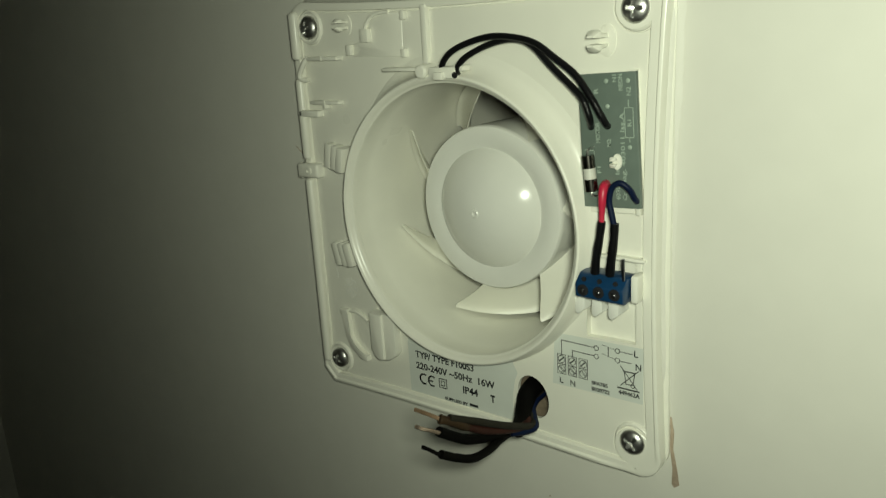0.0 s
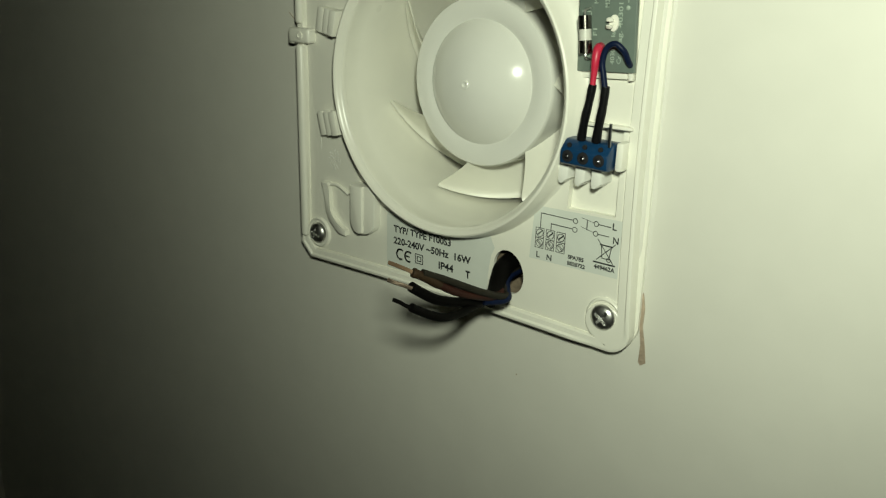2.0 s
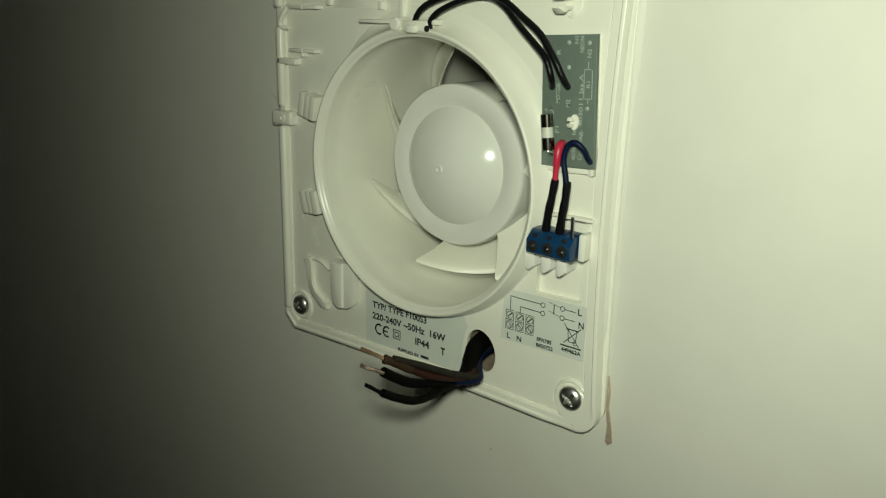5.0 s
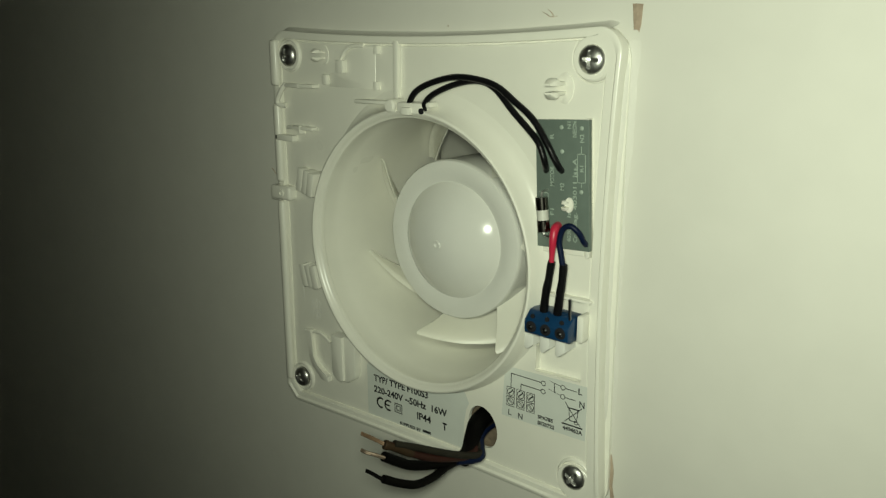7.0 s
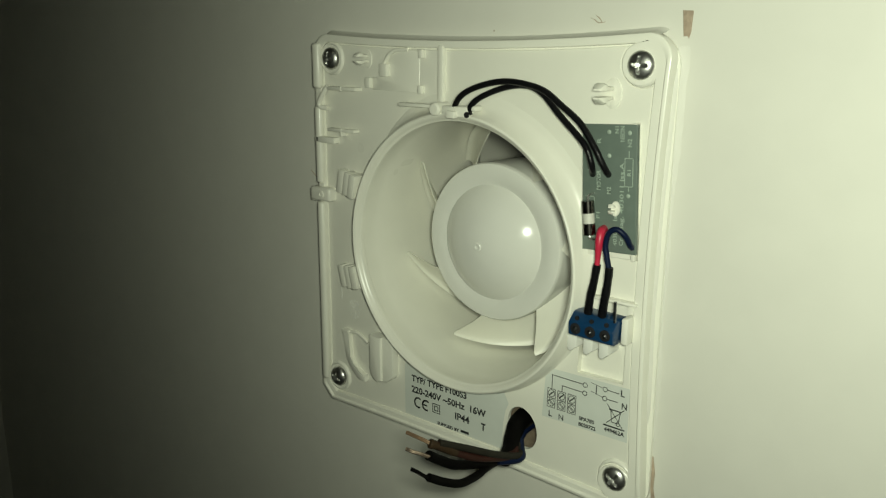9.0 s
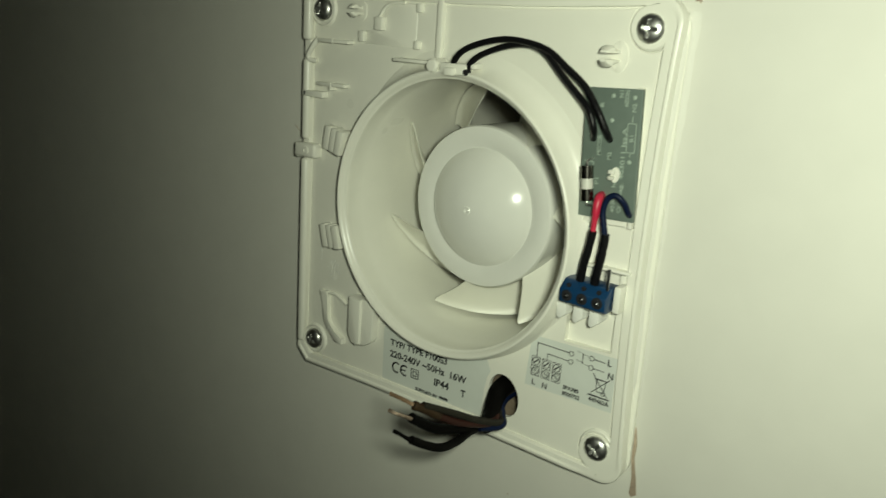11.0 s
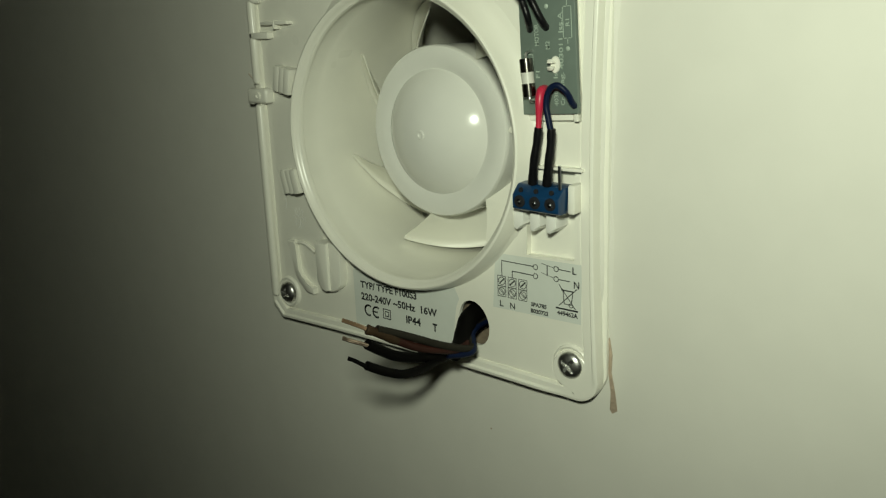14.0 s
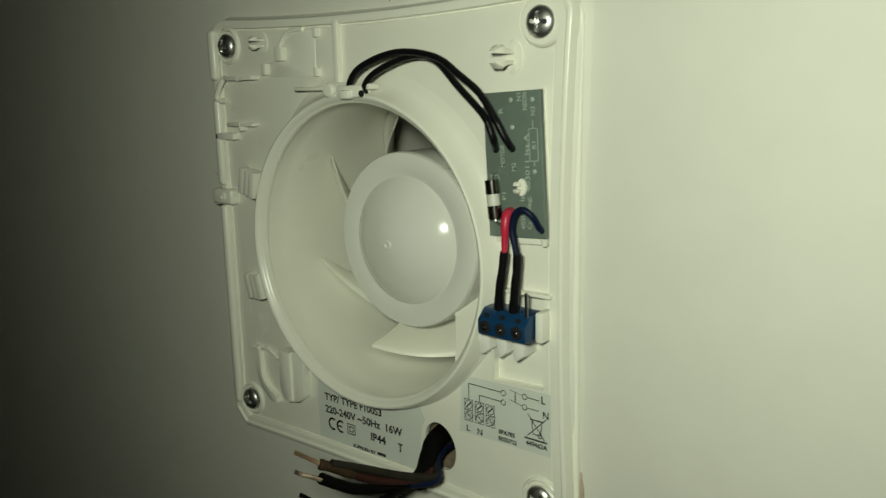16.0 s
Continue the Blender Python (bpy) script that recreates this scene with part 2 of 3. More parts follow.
# marks on the wall beside the fan
bm = bmesh.new()
prism(bm, [(80.9, -61.0), (81.6, -61.3), (82.6, -67), (82.4, -73), (83.9, -80), (84.8, -86), (83.0, -87.4), (82.1, -86.2), (82.3, -80), (81.3, -73), (81.4, -66)], -0.2, 0.25, 0.1)
part("plaster_patch", bm, PLASTER, wall_north, "strip of bare brown plaster where paint has chipped off")
bm = bmesh.new()
prism(bm, [(80.2, 86.5), (83.6, 86.3), (83.3, 80.2), (82.7, 78.2), (82.3, 79.0), (81.0, 78.8)], -0.2, 0.25, 0.1)
part("plaster_patch", bm, PLASTER, wall_north, "patch of bare brown plaster where paint has chipped off")
for cx, cz, r in ((80.2, 50.8, 0.45), (33.6, -107.8, 0.35), (9.8, 80.9, 0.3)):
    bm = lathe(bmesh.new(), [(r, -0.1), (r * 0.9, 0.12), (0, 0.16)], 9, cx, cz)
    part("paint_speck", bm, PLASTER, wall_north, "small brown speck in the paint")
for pts in ([(48.6, 84.8, 0.05), (50.4, 84.0, 0.1), (51.8, 83.2, 0.1), (54.4, 83.4, 0.05)], [(50.6, 85.6, 0.05), (52.2, 84.4, 0.1), (53.0, 83.2, 0.05)]):
    part("scuff", tube(bmesh.new(), pts, 0.16, sides=8, swell=lambda k: 0.35 + 0.65 * math.sin(math.pi * k)), PLASTER, wall_north, "faint brownish scuff in the paint")
bm = bmesh.new()
inner = hole_outline(1.15)
rings = [[bm.verts.new(P(x, z, d)) for x, z in inner] for d in (2.5, 0.0, -5.0, -11.0)]
for a, b in zip(rings, rings[1:]):
    for i in range(len(a)):
        bm.faces.new((a[i], a[(i + 1) % len(a)], b[(i + 1) % len(a)], b[i]))
bm.faces.new(rings[-1])
part("cable_hole_lining", bm, HOLLOW, wall_north, "rough dark brown plaster inside the cable hole")

# uneven bead of paint and filler along the side of the plate
bm = bmesh.new()
rows = []
for k in range(7, 52):
    z = -77 + 3 * k
    along = max(0.0, min(1.0, (z + 75.6) / 147.6))
    edge = 80.4 - 9.6 * along * (1 - along)
    wide = 1.0 + 0.1 * math.sin(0.5 * k) + random.uniform(-0.05, 0.05)
    fade = min(1.0, (k - 6) / 5, (52 - k) / 5)
    rows.append([bm.verts.new(P(edge + x * wide, z, d * fade - 0.05)) for x, d in ((-0.5, 2.5), (0.3, 2.2), (1.0, 1.5), (1.8, 0.85), (2.7, 0.3), (3.8, 0.0))])
for a, b in zip(rows, rows[1:]):
    for i in range(5):
        bm.faces.new((a[i], a[i + 1], b[i + 1], b[i]))
part("filler_bead", bm, PAINT, wall_north, "uneven bead of painted filler")

# ---- the extractor fan ----
fan = new("extractor_fan")
fan.location.z = ZC
tagged(fan, "white plastic wall extractor fan with its front grille taken off", "extractor fan")

FLOOR_D, RIM_D = 4.2, 6.2
HALF = (80.6, 80.4, 80.0, 83.6)          # left, right, top, bottom


def outline(inset, bow=1.0, corner=8.0, n=30, grow=(0, 0, 0, 0), boss=0.0):
    """The plate's outline: a rounded square whose sides bow slightly inwards."""
    l, r, t, b = (h - inset - g for h, g in zip(HALF, grow))
    c = max(corner - inset * 0.6, 1.5)
    out = []

    def side(p, q, dip):
        for i in range(n):
            s = i / n
            k = 4 * s * (1 - s) * bow
            out.append((p[0] + (q[0] - p[0]) * s + dip[0] * k, p[1] + (q[1] - p[1]) * s + dip[1] * k))

    def bend(cx, cz, a0, c=c):
        for i in range(20):
            a = radians(a0 + 4.5 * i)
            out.append((cx + c * math.cos(a), cz + c * math.sin(a)))

    def round_boss(cx, cz, a0, a1):
        for i in range(20):
            a = a0 + (a1 - a0) * i / 19
            out.append((cx + boss * math.cos(a), cz + boss * math.sin(a)))

    low = max(c * 0.75, 2.5)
    if boss:                             # the recess runs round the screw bosses at the side of the board
        (bx, bz), (tx, tz) = (70.2, -73.4), (70.4, 70.6)
        across = math.acos(min(1, (r - bx) / boss)), math.acos(min(1, (r - tx) / boss))
        under, over = math.asin(min(1, (b + bz) / boss)), math.asin(min(1, (t - tz) / boss))
        side((-l + low, -b), (bx - boss * math.cos(under), -b), (0, 1.2))
        round_boss(bx, bz, math.pi + under, across[0])
        side((r, bz + boss * math.sin(across[0])), (r, tz - boss * math.sin(across[1])), (-2.4, 0))
        round_boss(tx, tz, -across[1], -math.pi - over)
        side((tx - boss * math.cos(over), t), (-l + c, t), (0, -2.6))
    else:
        side((-l + low, -b), (r - c, -b), (0, 1.2))
        bend(r - c, -b + c, -90)
        side((r, -b + c), (r, t - c), (-2.4, 0))
        bend(r - c, t - c, 0)
        side((r - c, t), (-l + c, t), (0, -2.6))
    bend(-l + c, t - c, 90)
    side((-l, t - c), (-l, -b + low), (0.4, 0))
    for i in range(20):                  # this corner is cut off straight
        out.append((-l + low * i / 20, -b + low - low * i / 20))
    return out


# the same filler smoothed over the gap along the top of the plate
bm = bmesh.new()
rows = []
loops = [outline(inset, 1.0) for inset in (0.7, 0.0, -0.4, -0.9, -1.7)]
span = [i for i, (x, z) in enumerate(loops[1]) if z > 74 and -77 < x < 76]
for i in span:
    wave = 0.12 * math.sin(0.33 * i) + random.uniform(-0.05, 0.05)
    rows.append([bm.verts.new(P(x, z + (wave if k == 4 else 0), d)) for k, ((x, z), d) in enumerate(zip([loop[i] for loop in loops], (5.2, 4.9, 2.8, 1.0, -0.05)))])
for a, b in zip(rows, rows[1:]):
    for i in range(4):
        bm.faces.new((a[i], a[i + 1], b[i + 1], b[i]))
part("filler_bead", bm, PAINT, wall_north, "uneven bead of painted filler")


def mounting_plate():
    bm = bmesh.new()
    wide = (0.0, 1.2, -0.8, 0.0)         # the rim is wider at the side of the board, narrow along the top
    rows = [(-1.0, 0.0, 0.2), (-0.9, 1.3, 0.3), (0.0, 1.4, 0.9), (0.0, 5.1, 1), (0.12, 5.45, 1), (0.4, 5.62, 1), (1.3, 5.66, 0.95), (1.9, 5.66, 0.9), (2.3, 5.65, 0.9), (3.7, 5.6, 0.85), (3.95, 5.4, 0.75), (4.2, FLOOR_D - 0.5, 0.75), (4.75, FLOOR_D - 0.5, 0.75), (4.9, FLOOR_D - 0.15, 0.75), (5.1, FLOOR_D, 0.75)]
    rings = []
    for inset, d, bow in rows:
        grow = [g if inset > 3 else 0 for g in wide] if inset >= 0 else (2.2, 0, 2.4, 2.6)
        ridge = 0.8 if 0 <= inset < 1.5 and d > 2 else 0.0   # a rounded ridge along the lower edge, a lower one at the side of the board
        rings.append([bm.verts.new(P(x, z, d + ridge * max(0.0, min(1.0, (-74.0 - z) / 4, (66.0 - x) / 6), 0.75 * min(1.0, (x - 74.0) / 2, (78.0 - abs(z)) / 8)))) for x, z in outline(inset, bow, grow=grow, boss=2.7 + inset if inset > 3 else 0.0)])
    for a, b in zip(rings, rings[1:]):
        for i in range(len(a)):
            bm.faces.new((a[i], a[(i + 1) % len(a)], b[(i + 1) % len(a)], b[i]))
    # floor of the plate, with the duct, the cable hole and the terminal pocket open
    pocket = [(52.5, -36.8), (70.6, -36.4), (70.6, -8.0), (53.0, -8.0)]
    loops = [round_line(0, 0, 55.2, 128), hole_outline()]
    edges = [bm.edges.get((rings[-1][i], rings[-1][(i + 1) % len(rings[-1])])) for i in range(len(rings[-1]))]
    open_rings = []
    for loop in loops + [pocket]:
        vs = [bm.verts.new(P(x, z, FLOOR_D)) for x, z in loop]
        open_rings.append(vs)
        edges += [bm.edges.new((vs[i], vs[(i + 1) % len(vs)])) for i in range(len(vs))]
    bmesh.ops.triangle_fill(bm, use_beauty=True, use_dissolve=False, edges=edges)
    for vs, depth in ((open_rings[1], 2.6), (open_rings[2], 1.4)):
        low = [bm.verts.new(v.co + Vector((0, (FLOOR_D - depth) / 1000, 0))) for v in vs]
        for i in range(len(vs)):
            bm.faces.new((vs[i], vs[(i + 1) % len(vs)], low[(i + 1) % len(vs)], low[i]))
        if depth < 2:
            bm.faces.new(low)
    return part("mounting_plate", bm, PLASTIC, fan, "white square moulded plate with a raised rim")


plate = mounting_plate()

# duct ring: outer collar, rounded lip, slightly tapering bore
bm = bmesh.new()
lathe(bm, [(62.5, FLOOR_D - 0.3), (61.0, FLOOR_D + 0.12), (59.4, FLOOR_D + 0.45), (57.8, FLOOR_D + 1.0), (56.4, FLOOR_D + 1.9), (55.3, FLOOR_D + 3.4), (54.5, 8.9), (54.0, 10.7), (53.7, 11.3), (53.1, 11.6), (52.4, 11.3), (51.7, 10.2), (51.3, 9.4), (50.8, 9.1), (50.6, 8.6),
           (50.6, 7.4), (51.3, 6.6), (51.3, 1.5), (50.9, -0.5), (49.5, -9), (49.5, -25), (49.6, -60), (49.9, -140), (52.0, -140), (52.6, -60), (52.6, 0), (55.0, FLOOR_D - 0.3)], 160, 0.3, -1.8, close=True)
for v in bm.verts:                       # the wide fillet at the foot is only on the side of the board
    x, z = v.co.x * 1000 - 0.3, v.co.z * 1000 + 1.8
    r, a = math.hypot(x, z), math.atan2(z, x)
    lean = max(0.0, min(1.0, math.cos(a - radians(55)) / 0.6))
    if r > 55.0:
        k = (55.0 + (r - 55.0) * (0.15 + 0.85 * lean)) / r
        v.co.x, v.co.z = (0.3 + x * k) / 1000, (-1.8 + z * k) / 1000
part("duct_ring", bm, PLASTIC, fan, "round white collar running back into the wall")
# added disc: closes the unseen duct end, toned for the dark depth
bm = lathe(bmesh.new(), [(50.4, -120), (30, -121), (0, -121)], 64)
part("duct_end_disc", bm, DUCT_END, fan, "grey disc added to close the unseen end of the duct")

# impeller
impeller = new("impeller")
impeller.parent = fan
impeller.location = P(0.1, -1.1, 0)
tagged(impeller, "seven-bladed white impeller at rest")
bm = bmesh.new()
profile = [(0, -5.0)]
for i in range(1, 19):
    r = 23.2 * i / 18
    profile.append((r, -38.9 + math.sqrt(33.9 ** 2 - r * r)))
profile += [(23.5, -14.6), (24.0, -14.6), (24.6, -14.2), (30.9, -14.2), (31.7, -14.4), (32.2, -15.2), (32.3, -16.4), (32.3, -30), (32.0, -48), (0, -48)]
lathe(bm, profile, 128)
hub = part("hub", bm, GLOSSY, impeller, "smooth domed white motor hub")
bm = lathe(bmesh.new(), [(1.75, -5.3), (1.7, -4.75), (1.45, -4.55), (0.9, -4.6), (0.6, -4.9), (0, -5.0)], 24)
part("hub_pin", bm, GLOSSY, impeller)


def blade_mesh():
    bm = bmesh.new()
    nu, nv = 18, 26
    faces_of = []
    for back_side in (0, 1):
        grid = []
        for i in range(nu + 1):
            u = i / nu
            row = []
            for j in range(nv + 1):
                v = j / nv
                lead = 17 * (1 - u) ** 1.3 + 1.0 * max(0.0, (u - 0.9) / 0.1) ** 2
                span = 44 + 12 * u
                a = radians(lead + v * span)
                r = 31.5 + 16.9 * u
                d = -15.2 - (31 + 4 * u) * v + 0.8 * max(0.0, min(1.0, (u - 0.88) / 0.08)) * min(1.0, 3 * v)
                row.append(bm.verts.new(P(r * math.cos(a), r * math.sin(a), d - back_side * (0.8 + 1.5 * min(1.0, 5 * v) - 1.0 * v))))
            grid.append(row)
        faces_of.append(grid)
        for i in range(nu):
            for j in range(nv):
                bm.faces.new((grid[i][j], grid[i + 1][j], grid[i + 1][j + 1], grid[i][j + 1]))
    f, b = faces_of
    rim = [(i, 0) for i in range(nu)] + [(nu, j) for j in range(nv)] + [(nu - i, nv) for i in range(nu)] + [(0, nv - j) for j in range(nv)]
    for (i, j), (k, l) in zip(rim, rim[1:] + rim[:1]):
        bm.faces.new((f[i][j], f[k][l], b[k][l], b[i][j]))
    return bm


first = part("blade", blade_mesh(), SATIN, impeller)
for k in range(7):
    ob = first
    if k:
        ob = new("blade", first.data)
        ob.parent = impeller
    ob.rotation_euler.y = -radians(-115.0 + 360 / 7 * k)


# ---- screws and their cups ----
def screw_head():
    """A domed crosshead screw; the cross is sunk into the dome."""
    bm = bmesh.new()
    n, rings = 48, []
    for r in (0.0, 0.35, 0.7, 1.0, 1.35, 1.7, 2.1, 2.5, 2.9, 3.3, 3.7, 4.1, 4.5, 4.8, 4.95, 4.95):
        row = []
        last = len(rings) == 15
        for i in range(n if r else 1):
            a = 2 * math.pi * i / n
            x, z = r * math.cos(a), r * math.sin(a)
            d = 2.6 * math.sqrt(max(0, 1 - (r / 5.05) ** 2)) + 0.6
            along, off = max(abs(x), abs(z)), min(abs(x), abs(z))
            if along < 2.9 and off < 0.62:
                d -= 1.7 * (1 - along / 3.4)
            row.append(bm.verts.new(P(x, z, 0 if last else d)))
        rings.append(row)
    for a, b in zip(rings, rings[1:]):
        for i in range(n):
            j = (i + 1) % n
            bm.faces.new((a[0], b[i], b[j]) if len(a) == 1 else (a[i], a[j], b[j], b[i]))
    return bm


first = part("screw", screw_head(), CHROME, fan, "zinc-plated crosshead screw")
for k, (x, z, turn) in enumerate(((-70.2, 70.2, 12), (70.4, 70.2, 4), (-70.4, -71.6, 20), (70.2, -71.4, 38))):
    ob = first
    if k:
        ob = tagged(new("screw", first.data), "zinc-plated crosshead screw")
        ob.parent = fan
    ob.location, ob.rotation_euler.y, ob.scale = P(x, z, FLOOR_D + 0.7), radians(turn), (0.92, 0.92, 0.92)
    bm = lathe(bmesh.new(), [(6.9, FLOOR_D - 0.2), (6.7, FLOOR_D + 0.7), (6.4, FLOOR_D + 1.1), (6.1, FLOOR_D + 1.2), (5.8, FLOOR_D + 1.0), (5.4, FLOOR_D + 0.3), (0, FLOOR_D + 0.5)], 48, x, z)
    part("screw_cup", bm, PLASTIC, plate)

# ---- mouldings on the plate ----
def moulding(name, *blocks, label="", mat=PLASTIC):
    bm = bmesh.new()
    for b in blocks:
        block(bm, *b[:6], **(b[6] if len(b) > 6 else {}))
    return part(name, bm, mat, plate, label)


moulding("rib", (-11.4, -9.0, 54.5, 75.8, 3.5, 6.2))
moulding("rib", (-28.6, -9.0, 53.0, 54.3, 3.5, 9.5))
moulding("rib", (-70.6, -53.6, 57.4, 58.9, 3.5, 8.0), (-62.6, -61.8, 57.2, 59.1, 3.5, 8.2, dict(bevel=0.1)))
moulding("rib", (-71.4, -55.4, 40.2, 41.6, 3.5, 7.4), (-63.6, -62.8, 38.6, 41.8, 3.5, 7.6, dict(bevel=0.1)))
moulding("tab", (-79.4, -67.6, 35.0, 37.6, 3.0, 7.4))
# raised edge at the side away from the board, in three lengths
moulding("edge_bead", (-80.2, -75.9, 57.6, 76.5, 4.0, 7.6, dict(bevel=1.4, segments=3)))
moulding("edge_bead", (-79.9, -76.2, 17.0, 50.4, 4.0, 7.4, dict(bevel=1.4, segments=3)))
moulding("edge_bead", (-80.0, -76.2, -74.5, 9.0, 4.0, 7.4, dict(bevel=1.4, segments=3)))
bm = tube(bmesh.new(), [(-71.4, 58.8, 6.2), (-73.4, 56.6, 6.8), (-76.4, 52.4, 6.8), (-76.6, 50.6, 6.6), (-75.2, 49.8, 6.2), (-73.0, 49.8, 5.4)], 1.05, steps=6)
part("latch_arm", bm, PLASTIC, plate)
# side latch with a small boss
bm = bmesh.new()
block(bm, -83.0, -70.5, 9.4, 15.6, 2.0, 8.2, bevel=1.3, segments=3)
block(bm, -84.0, -80.5, 8.8, 13.5, 2.0, 7.4, bevel=1.2, segments=3)
part("side_latch", bm, PLASTIC, plate, "small white latch that stands out past the rim")
bm = lathe(bmesh.new(), [(1.7, 8.0), (1.6, 8.8), (0.8, 8.9), (0.6, 8.5), (0, 8.4)], 20, -75.6, 12.6)
part("latch_boss", bm, PLASTIC, plate)

# stepped blocks beside the ring
for cz, lean in ((19.0, -11), (-21.5, 14)):
    for k, (x, d) in enumerate(((-63.7, 8.2), (-59.0, 9.4), (-54.6, 10.8))):
        shift = (k - 1) * 0.22 * lean / 5
        moulding("stepped_block", (x - 1.75, x + 1.75, cz - 5.0 + shift, cz + 5.0 + shift, 3.5, d, dict(bevel=0.5, turn=lean)))

# shallow raised panel and small pads in the upper corner
bm = prism(bmesh.new(), [(-47.6, 58.2), (-22.0, 57.9), (-21.6, 73.4), (-33.0, 73.8), (-36.8, 72.2), (-39.0, 69.2), (-39.6, 65), (-43.4, 63.6), (-47.6, 63)], 3.5, 4.35, 0.3)
part("raised_panel", bm, PLASTIC, plate)
for a in ((-41.4, -37.4, 63.7, 68.6, 3.5, 6.6), (-49.8, -47.2, 59.0, 63.0, 3.5, 6.2), (-21.2, -19.2, 71.0, 74.2, 3.5, 6.2), (-21.6, -19.6, 57.8, 60.9, 3.5, 6.2)):
    moulding("pad", (*a, dict(bevel=0.35)))
bm = tube(bmesh.new(), [(-40.2, 68.4, 4.6), (-38.6, 71.0, 4.6), (-36.6, 72.8, 4.6), (-33.5, 73.9, 4.5), (-28, 74.1, 4.2)], 0.75)
part("curved_rib", bm, PLASTIC, plate)


def split_clip(cx, cz, base, size=1.0, tall=8.5):
    """A split moulded pin: an oval foot and two thin springy tongues with barbed ends, a wide slot between them."""
    bm = lathe(bmesh.new(), [(size * 4.3, base - 0.4), (size * 4.3, base + 0.6), (size * 4.1, base + 0.75), (0, base + 0.75)], 40, cx, cz)
    for v in bm.verts:
        v.co.x = (cx + 1.3 * size) / 1000 + (v.co.x - cx / 1000) * 0.62
    shape = ((0.0, 1.7, 0.8, 1.9), (0.45, 1.8, 0.8, 2.1), (0.62, 1.9, 0.9, 2.9), (0.74, 1.8, 0.9, 2.8), (1.0, 1.0, 0.9, 1.4))
    for s in (-1, 1):
        rings = []
        for up, wide, inner, outer in shape:
            ring = [(-wide, inner), (wide, inner), (wide * 0.9, outer * 0.75 + inner * 0.25), (wide * 0.5, outer), (-wide * 0.5, outer), (-wide * 0.9, outer * 0.75 + inner * 0.25)]
            rings.append([bm.verts.new(P(cx + size * x, cz + s * size * z, base + 0.2 + tall * up)) for x, z in ring])
        for a, b in zip(rings, rings[1:]):
            for i in range(6):
                bm.faces.new((a[i], a[(i + 1) % 6], b[(i + 1) % 6], b[i]))
        bm.faces.new(rings[-1])
    return bm


part("split_clip", split_clip(59.2, 61.2, 3.8, 1.15, 8.8), PLASTIC, plate)
part("split_clip", split_clip(-50.6, 70.4, 3.8, 0.85, 6.5), PLASTIC, plate)

# hook and upright post in the lower corner
bm = prism(bmesh.new(), [(-66.6, -47.6), (-66.6, -49.4), (-65.0, -49.6), (-64.0, -60.6), (-61.8, -64.6), (-58.4, -67.2), (-56.6, -69.0), (-52.6, -69.2), (-52.4, -66.6), (-54.6, -66.2),
                        (-57.0, -64.6), (-60.0, -62.4), (-61.8, -59.6), (-62.6, -49.0), (-62.4, -47.4)][::-1], 3.5, 6.6, 0.5)
part("hook_rib", bm, PLASTIC, plate)
bm = tube(bmesh.new(), [(-62.8, -48.4, 5.0), (-58.5, -48.0, 5.0), (-54.8, -49.2, 5.0), (-51.6, -51.0, 5.0)], 0.7)
part("hook_rib", bm, PLASTIC, plate)
post = [(-46.6, -44.6), (-46.6, -60.0), (-46.0, -62.8), (-44.2, -65.0), (-41.8, -65.9), (-38.6, -65.3), (-35.6, -63.4), (-34.2, -61.2), (-34.0, -45)]
part("post", prism(bmesh.new(), post[::-1], 3.5, 8.0, 0.9), PLASTIC, plate)
post = [(-47.0, -45.0), (-47.0, -60.4), (-46.2, -63.0), (-44.6, -64.9), (-42.2, -65.6), (-40.2, -64.8), (-40.2, -45.0)]
part("post", prism(bmesh.new(), post[::-1], 3.5, 9.2, 0.8), PLASTIC, plate)
# faint moulded marks, too small to read
bm = bmesh.new()
for ring, count in ((1.2, 5), (2.6, 9), (4.0, 13)):
    for k in range(count):
        a = 2 * math.pi * k / count + ring + random.uniform(-0.15, 0.15)
        x, z = -60.6 + 0.8 * ring * math.cos(a), -37.6 + ring * math.sin(a)
        block(bm, x - 0.16, x + 0.16, z - 0.55, z + 0.55, 4.1, FLOOR_D + 0.1, bevel=0, turn=math.degrees(a) - 90)
for x, z, turn in ((-68.5, -30, 12), (-68.2, -33, -8), (-66.5, -57.5, 25), (-65.6, -58.6, 20), (-64.9, -56.8, -30)):
    block(bm, x - 0.15, x + 0.15, z - 1.3, z + 1.3, 4.1, FLOOR_D + 0.1, bevel=0, turn=turn)
part("moulded_marks", bm, FLECK, plate)

# wire guide on top of the ring
bm = bmesh.new()
block(bm, -4.0, 7.8, 50.6, 54.6, 5.0, 12.6, bevel=0.7)
block(bm, -1.0, 3.2, 50.2, 53.0, 10.0, 14.2, bevel=0.6)
block(bm, 8.8, 10.8, 53.0, 55.0, 7.0, 11.8, bevel=0.6)
part("wire_guide", bm, PLASTIC, plate)
bm = lathe(bmesh.new(), [(2.6, 4.0), (2.5, 12.2), (1.9, 13.0), (0, 13.2)], 24, -7.6, 53.0)
part("guide_pin", bm, PLASTIC, plate)
# no opening here: a dark disc gives the hole's shade by colour
bm = lathe(bmesh.new(), [(1.1, 12.3), (1.05, 12.75), (0, 12.75)], 16, 7.6, 51.8)
part("guide_hole_shade", bm, HOLE_SHADE, plate)

